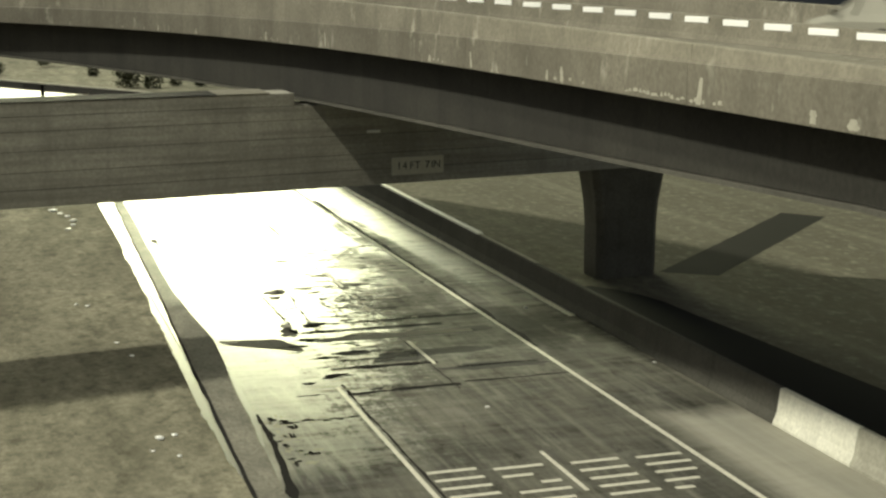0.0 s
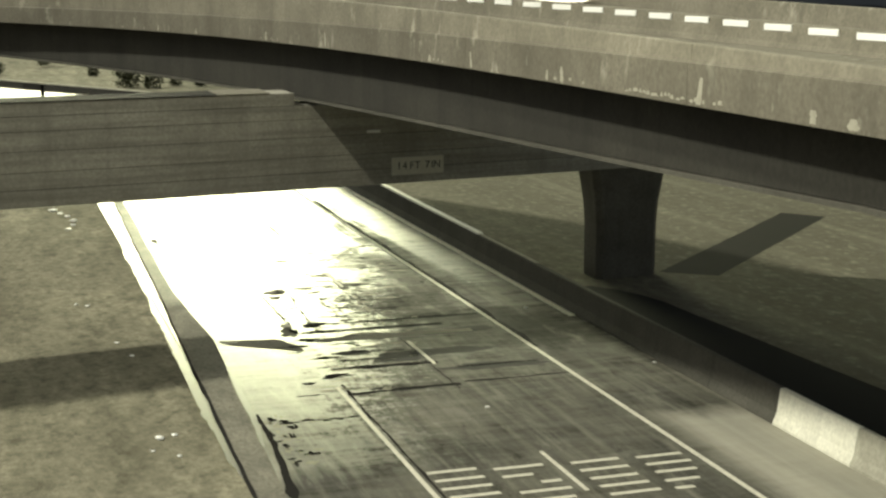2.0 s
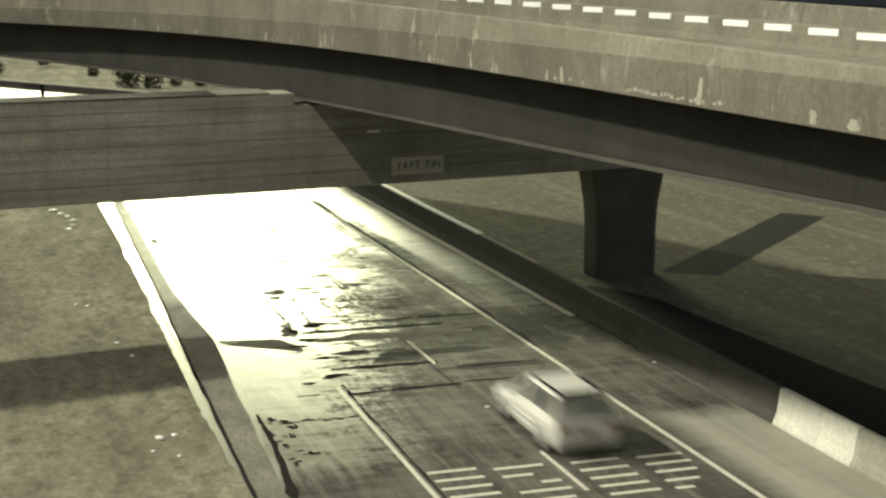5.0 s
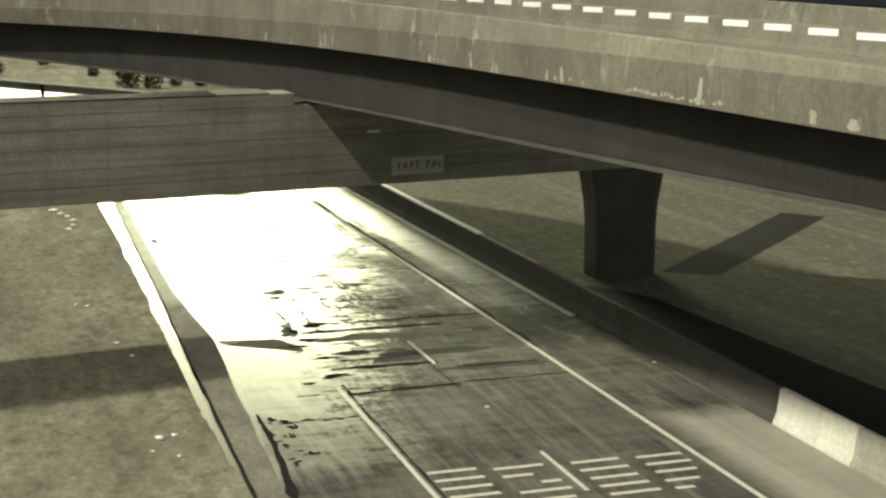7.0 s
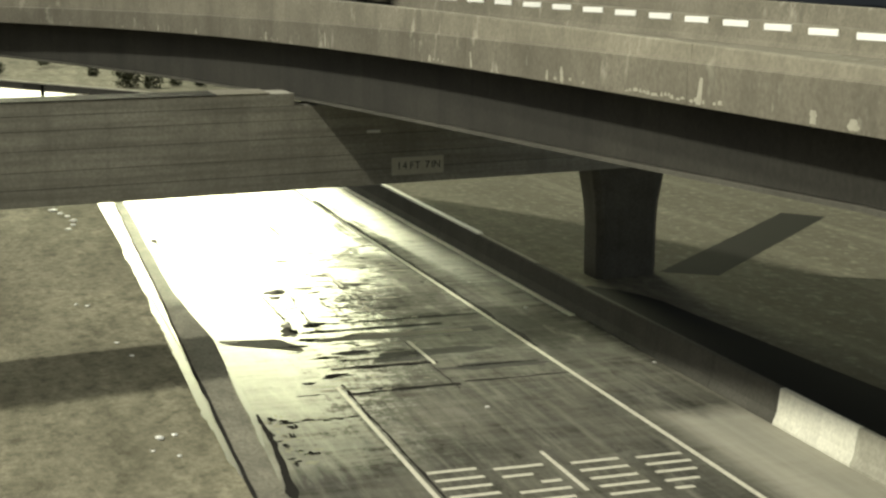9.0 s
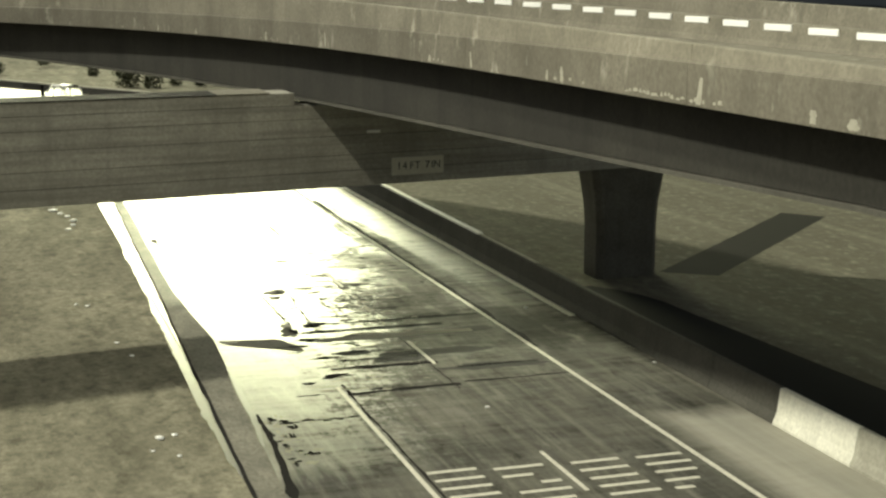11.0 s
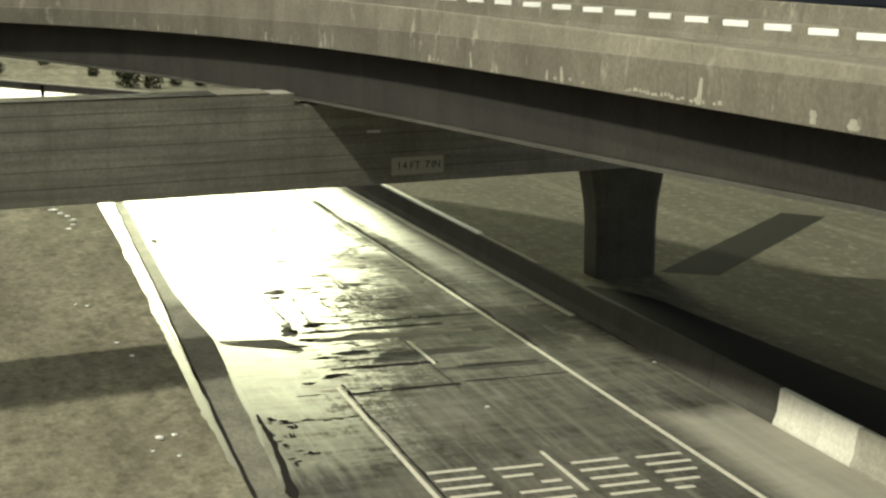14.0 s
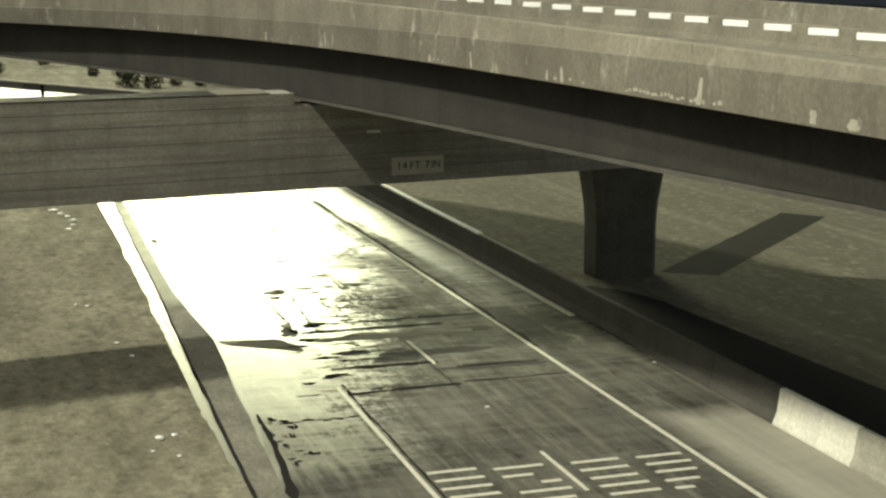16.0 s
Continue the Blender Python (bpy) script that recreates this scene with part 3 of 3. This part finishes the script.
part("far_column", boxes((-2.0, 1.0, 91.5, 93.5, GZ - 0.3, 8.0), bevel=0.1), COLUMN, flyover)

# ---- beyond the flyover ----
# glowing panel added far out of view to make the glare on the road
glare_mat = Mat("glare_panel_glow")
glare_sep = glare_mat.node("ShaderNodeSeparateXYZ", Vector=glare_mat.pos)
bearing = glare_mat.calc("ARCTAN2", glare_sep.outputs[0], glare_sep.outputs[1])
glow = glare_mat.span(bearing, radians(17.0), radians(9.0))
glow = glare_mat.calc("MULTIPLY", glow, glare_mat.span(bearing, radians(-8), radians(-3)))
glare_mat.b.inputs["Base Color"].default_value = (0, 0, 0, 1)
glare_mat.b.inputs["Roughness"].default_value = 1.0
glare_mat.b.inputs["Emission Color"].default_value = (0.98, 1.0, 0.68, 1)
glare_mat.put(glare_mat.b.inputs["Emission Strength"], glare_mat.calc("MULTIPLY", glow, glare_mat.span(glare_sep.outputs[2], 100.0, 800.0, 2.6, 37.0)))
rings = []
for k in range(26):
    a = radians(-9 + k * 1.0)
    rings.append([(2200 * math.sin(a), 2200 * math.cos(a), 60), (2200 * math.sin(a), 2200 * math.cos(a), 800)])
glare_panel = tagged(part("glow_panel", loft(rings, closed=False), glare_mat.m), "unseen glowing panel that makes the glare on the wet road", "sky", kind="structure")

# grass bank behind the bend
rings = []
for k in range(60):
    x = -160 + k * 6.5
    ring = []
    for j in range(14):
        y = 186 + j * 12 + 0.18 * abs(x - 10) * (x < 10)
        h = 9.0 * (1 - math.cos(min(j / 9, 1) * math.pi)) / 2
        ring.append((x, y, GZ - 0.05 + h + (0.5 * noise.noise(Vector((x * 0.05, y * 0.05, 1))) if j > 1 else 0)))
    rings.append(ring)
bank = tagged(part("bank", loft(rings, closed=False), GRASS), "sunlit dry grass bank behind the bend", "bank", kind="structure")

# face painted dark as its shaded side, coping pale as its lit top
wall = thing("guard_wall", "low wall along the bend, painted with a shaded face and lit coping", "wall")
for k in range(14):
    pts, tops = [], []
    for u in (134 + k * 4.0, 134 + k * 4.0 + 3.95):
        x, y, a = road_axis(u)
        for o, z in ((8.0, GZ - 0.1), (8.1, 0.6), (8.35, 0.6), (8.45, GZ - 0.1)):
            pts.append((x + o * math.cos(a), y + o * math.sin(a), z))
        for o, z in ((8.02, 0.6), (8.02, 0.72), (8.42, 0.72), (8.42, 0.6)):
            tops.append((x + o * math.cos(a), y + o * math.sin(a), z))
    part("wall_segment", loft([pts[:4], pts[4:]]), TAR if k % 5 == 2 else GIRDER, wall)
    part("coping", loft([tops[:4], tops[4:]]), BARRIER, wall)
post = thing("marker_post", "dark slim post at the edge of the bend", "post", (6.25, 145.2, GZ))
part("post", boxes((-0.17, 0.17, -0.1, 0.1, -0.2, 1.75), bevel=0.02), TAR, post)
part("post_cap", boxes((-0.22, 0.22, -0.13, 0.13, 1.75, 1.9), bevel=0.02), GIRDER, post)


def bush(name, at, size, mat, seed, label, category, clumps=170):
    rnd = random.Random(seed)
    root = thing(name, label, category, at)
    bm = bmesh.new()
    for _ in range(clumps):
        a, r, h = rnd.uniform(0, math.tau), rnd.random() ** 0.5, rnd.random()
        rr = size * (0.25 + 0.75 * math.sin(math.pi * (0.18 + 0.75 * h))) * 0.6 * r
        c = Vector((math.cos(a) * rr, math.sin(a) * rr, h * size * rnd.uniform(0.8, 1.05)))
        for _ in range(7):
            d = Vector((rnd.gauss(0, 1), rnd.gauss(0, 1), rnd.gauss(0, 1))) * size * 0.09
            u = Vector((rnd.gauss(0, 1), rnd.gauss(0, 1), rnd.gauss(0, 1))).normalized() * size * 0.05
            v = Vector((rnd.gauss(0, 1), rnd.gauss(0, 1), rnd.gauss(0, 1))).normalized() * size * 0.045
            p = c + d
            bm.faces.new([bm.verts.new(q) for q in (p - u, p - v, p + u, p + v)])
    part("crown", bm, mat, root)
    return root


for i, (x, y, z, size) in enumerate(((16.2, 165, 0, 2.5), (18.7, 163, 0, 1.9), (21.5, 166, 0, 1.3), (24.0, 164, 0, 1.2), (26.5, 167, 0, 1.5), (30, 168, 0, 1.2), (14.0, 185, 0, 1.3), (3, 190, 0.2, 1.4), (9, 200, 0.6, 1.5), (35, 180, 0, 1.7))):
    bush("bush", (x, y, z), size, LEAF, 40 + i, "dark rounded bush on the dry grass bank", "bush")
# ridge added in place of the dark blue strip of sky there
rings = []
for k in range(150):
    x = 90 + k * 2.2
    far = 285 - 0.5 * (x - 90)
    crest = 12.0 + 1.6 * noise.noise(Vector((x * 0.07, 3, 0))) + 0.8 * noise.noise(Vector((x * 0.35, 9, 0)))
    rings.append([(x, far, GZ - 0.2), (x, far + 1.0, crest * 0.55), (x + 0.4 * noise.noise(Vector((x, 1, 1))), far + 3.5, crest * 0.9), (x, far + 7, crest), (x, far + 14, crest * 0.7)])
tagged(part("dark_ridge", loft(rings, closed=False), RIDGE_BLUE), "dark blue-grey ridge in place of a dark strip of sky", "woods", kind="stuff")

# ---- small things on the verge ----
for i, (x, y, w) in enumerate(((4.2, 38.0, 0.24), (4.62, 38.2, 0.16), (4.4, 47.0, 0.16), (4.1, 48.9, 0.14), (3.6, 54.9, 0.18), (3.6, 78.4, 0.45), (4.0, 72.3, 0.3), (4.4, 74.8, 0.35), (4.2, 76.3, 0.3), (3.9, 77.3, 0.3), (4.3, 73.6, 0.25), (3.2, 55.3, 0.15), (4.5, 36.4, 0.12), (3.9, 37.0, 0.12))):
    bm = bmesh.new()
    bmesh.ops.create_icosphere(bm, subdivisions=2, radius=0.5)
    for v in bm.verts:
        v.co *= 1 + 0.35 * noise.noise(v.co * 2.3 + Vector((i * 7, 0, 0)))
        v.co = Vector((v.co.x * w, v.co.y * w * 1.2, v.co.z * w * 0.3))
    ob = tagged(part("litter", bm, WHITE), "pale scrap of litter lying in the dry grass", "litter", "litter on the verge")
    ob.location = (x, y, GZ + w * 0.15)
for i, (x, y) in enumerate(((21.25, 41.0), (13.36, 37.96), (18.9, 49.5))):
    ob = tagged(part("road_stud", boxes((-0.06, 0.06, -0.06, 0.06, -0.01, 0.025), bevel=0.01), WHITE), "small white reflective stud on the road", "road stud", "road studs")
    ob.location = (x if x < 20 else 20.0, y, 0.002)

# cast shadow on the grass beside the column, painted as a dark strip
SHADOW_TONE = painted("shadow_tone_paint", (0.016, 0.0155, 0.012), 0.95, wear=0.5)
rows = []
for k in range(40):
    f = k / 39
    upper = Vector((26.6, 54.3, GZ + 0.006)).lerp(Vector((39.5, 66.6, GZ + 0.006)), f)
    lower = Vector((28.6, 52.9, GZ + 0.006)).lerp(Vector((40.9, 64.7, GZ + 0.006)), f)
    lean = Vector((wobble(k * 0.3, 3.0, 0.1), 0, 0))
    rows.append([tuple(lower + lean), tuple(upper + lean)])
tagged(part("shadow_strip", loft(rows, closed=False), SHADOW_TONE), "dark strip on the dry grass painted as a cast shadow", "ground", kind="structure")


# ---- vehicles ----
def vehicle(name, label, paint, length=4.6, width=1.82, height=1.45, estate=False, category="car", glass=None):
    root = thing(name, label, category)
    h, L, W = height, length / 2, width / 2
    prof = [(-L, 0.42, 0.86), (-L + 0.08, 0.24, 0.98), (-L + 0.5, 0.2, 1.0), (0.2, 0.18, 0.98), (L - 1.2, 0.22, 0.94), (L - 0.35, 0.25, 0.8), (L - 0.05, 0.32, 0.68), (L, 0.42, 0.6)]
    rows = []
    for y, z0, z1 in prof:
        w = W * (0.9 if abs(y) > L - 0.1 else 1.0)
        rows.append([(-w * 0.92, y, z0), (-w, y, z0 + 0.18), (-w, y, z1 - 0.2), (-w * 0.9, y, z1), (w * 0.9, y, z1), (w, y, z1 - 0.2), (w, y, z0 + 0.18), (w * 0.92, y, z0)])
    body = part("body", loft(rows), paint, root)
    back, top_back = (-L + 0.1, -L + 0.45) if estate else (-L + 0.55, -L + 1.2)
    low = [(-W * 0.9, back, 0.95), (W * 0.9, back, 0.95), (W * 0.9, L - 1.25, 0.93), (-W * 0.9, L - 1.25, 0.93)]
    up = [(-W * 0.72, top_back, h - 0.05), (W * 0.72, top_back, h - 0.05), (W * 0.72, L - 2.1, h - 0.05), (-W * 0.72, L - 2.1, h - 0.05)]
    part("cabin_glass", loft([low, up]), glass or GLASS, root)
    part("roof", loft([[(x * 1.02, y, h - 0.06) for x, y, _ in up], [(x * 0.95, y * 0.97, h) for x, y, _ in up]]), paint, root)
    for sx in (-1, 1):
        for (a, b) in ((low[0], up[0]), (low[3], up[3]), (((low[0][0]), 0.0, 0.95), ((up[0][0]), -0.1, h - 0.05))):
            ax, bx = abs(a[0]) * sx * 1.01, abs(b[0]) * sx * 1.01
            part("pillar", loft([[(ax - 0.05, a[1] - 0.05, a[2]), (ax + 0.05, a[1] - 0.05, a[2]), (ax + 0.05, a[1] + 0.05, a[2]), (ax - 0.05, a[1] + 0.05, a[2])],
                                 [(bx - 0.04, b[1] - 0.04, b[2]), (bx + 0.04, b[1] - 0.04, b[2]), (bx + 0.04, b[1] + 0.04, b[2]), (bx - 0.04, b[1] + 0.04, b[2])]]), paint, root)
        part("tail_lamp", boxes((sx * W * 0.7 - 0.16, sx * W * 0.7 + 0.16, -L - 0.015, -L + 0.1, 0.7, 0.84), bevel=0.01), LAMP_RED, root)
        part("headlight", boxes((sx * W * 0.68 - 0.18, sx * W * 0.68 + 0.18, L - 0.12, L + 0.01, 0.5, 0.62), bevel=0.01), CHROME, root)
        part("mirror", boxes((sx * (W + 0.08) - 0.09, sx * (W + 0.08) + 0.09, L - 1.6, L - 1.48, 0.95, 1.08), bevel=0.02), paint, root)
        part("side_trim", boxes((sx * W - 0.015, sx * W + 0.015, -L + 0.5, L - 0.9, 0.5, 0.58)), RUBBER if paint == BLACK else CHROME, root)
        for y in (-L + 0.85, L - 0.9):
            bm = bmesh.new()
            bmesh.ops.create_cone(bm, cap_ends=True, segments=24, radius1=0.33, radius2=0.33, depth=0.22, matrix=Matrix.Rotation(radians(90), 4, "Y"))
            tyre = part("tyre", bm, RUBBER, root)
            tyre.location = (sx * (W - 0.1), y, 0.33)
            bm = bmesh.new()
            bmesh.ops.create_cone(bm, cap_ends=True, segments=20, radius1=0.21, radius2=0.21, depth=0.235, matrix=Matrix.Rotation(radians(90), 4, "Y"))
            part("rim", bm, CHROME, tyre)
    part("bumper", boxes((-W * 0.85, W * 0.85, -L - 0.05, -L + 0.1, 0.36, 0.55), bevel=0.03), paint, root)
    part("underbody", boxes((-W * 0.86, W * 0.86, -L + 0.25, L - 0.3, 0.1, 0.34), bevel=0.03), RUBBER, root)
    plate_bar = part("plate", boxes((-0.2, 0.2, -L - 0.06, -L - 0.04, 0.58, 0.7)), KERB, root)
    if estate:
        for sx in (-1, 1):
            part("roof_rail", boxes((sx * W * 0.6 - 0.02, sx * W * 0.6 + 0.02, -L + 0.6, L - 2.4, h, h + 0.06)), RUBBER, root)
        part("spoiler", boxes((-W * 0.66, W * 0.66, -L + 0.38, -L + 0.62, h - 0.04, h + 0.03), bevel=0.01), RUBBER, root)
    return root


black_car = vehicle("black_car", "glossy black saloon car driving on the flyover", BLACK, 4.7, 1.85, 1.5, glass=DARK_GLASS)
GREIGE = painted("beige_car_paint", (0.2, 0.193, 0.155), 0.7, wear=0.1)
pale_car = vehicle("beige_car", "pale beige saloon car with glowing rear lamps on the flyover", GREIGE, 4.4, 1.8, 1.45, glass=GREIGE)
grey_car = vehicle("grey_car", "silver grey estate car driving on the wet road", SILVER, 4.6, 1.85, 1.52, True)
far_truck = vehicle("white_van", "white van driving on the distant bend", PALE, 5.2, 1.95, 2.0, True, "van")


glowing = Mat("lit_lamp", 0.3)
glowing.b.inputs["Emission Color"].default_value = (1.0, 0.95, 0.8, 1)
glowing.b.inputs["Emission Strength"].default_value = 1.6
glowing.done((0.8, 0.76, 0.65))
# glowing bars added in the shape of the tail lamps' bloom
part("bloom_bar", boxes((-0.86, 0.86, -2.41, -2.34, 0.74, 0.9), bevel=0.01), glowing.m, black_car, "glowing bar shaped as tail lamp bloom")
part("bloom_corner", boxes((-0.955, -0.915, -2.3, -1.55, 0.74, 0.86), bevel=0.01), glowing.m, black_car, "glowing corner piece of the bloom")
part("bloom_bar", boxes((-0.86, 0.86, -2.3, -2.18, 0.72, 1.08), bevel=0.05), glowing.m, pale_car, "wide glowing bar imitating tail lamp bloom")
for sx in (-1, 1):
    part("bloom_corner", boxes((sx * 0.9 - 0.03, sx * 0.9 + 0.03, -2.2, -1.75, 0.74, 1.04), bevel=0.02), glowing.m, pale_car, "glowing corner end of the rear bloom")
part("front_lamp", boxes((-0.95, -0.6, 2.1, 2.38, 0.55, 0.66), bevel=0.01), glowing.m, black_car, "lit headlamp")


def deck(y):
    return 9.92 + rise(y) * 0.55


PALE_ROWS = ((0, 32.2), (0.3, 35.14), (0.4, 36.1), (0.6, 37.4), (0.7, 38.4), (0.8, 39.5), (0.9, 40.5), (1.1, 41.8), (1.2, 42.5), (1.6, 46.5), (3.0, 62), (4.6, 82), (5.2, 86), (16, 87))


def motions():
    rows = []
    for t, y in ((0, -33), (6.2, -28), (7.0, 6), (7.6, 21.9), (7.7, 24.1), (7.8, 26.5), (7.9, 29.1), (8.0, 31.5), (8.1, 32.2), (8.2, 34.9), (8.3, 40.3), (8.4, 43.4), (8.5, 46.1), (8.6, 47.0), (8.7, 49.5), (8.8, 52.4), (8.9, 55.0), (9.0, 57.7), (9.2, 63.0), (10.0, 84), (10.6, 91), (16, 92)):
        x, yy, turn = fly(y, 5.6)
        rows.append((t, pose(x, yy, deck(y), 0, 0, turn)))
    walk(black_car, rows)
    rows = []
    for t, y in PALE_ROWS:
        x, yy, turn = fly(y, 9.65)
        rows.append((t, pose(x, yy, deck(y), 0, 0, turn)))
    walk(pale_car, rows)
    walk(grey_car, [(0, pose(14.35, -97, 0.0)), (4.2, pose(14.35, 14, 0.0)), (6.3, pose(14.3, 69.0, 0.0)), (6.5, pose(14.3, 74.0, 0.0)), (7.6, pose(14.35, 104, 0.0)), (8.8, pose(14.35, 122, 0.0)), (16, pose(14.35, 123, 0.0))])
    rows = []
    for t, s in ((0, 105), (9.5, 122), (11.0, 143.6), (11.3, 145.3), (12.0, 150.2), (12.5, 154.2), (13.0, 159), (14, 172), (16, 198)):
        x, y, a = road_axis(s)
        rows.append((t, pose(x - 1.8 * math.cos(a), y - 1.8 * math.sin(a), 0, 0, 0, math.degrees(a))))
    walk(far_truck, rows)


motions()
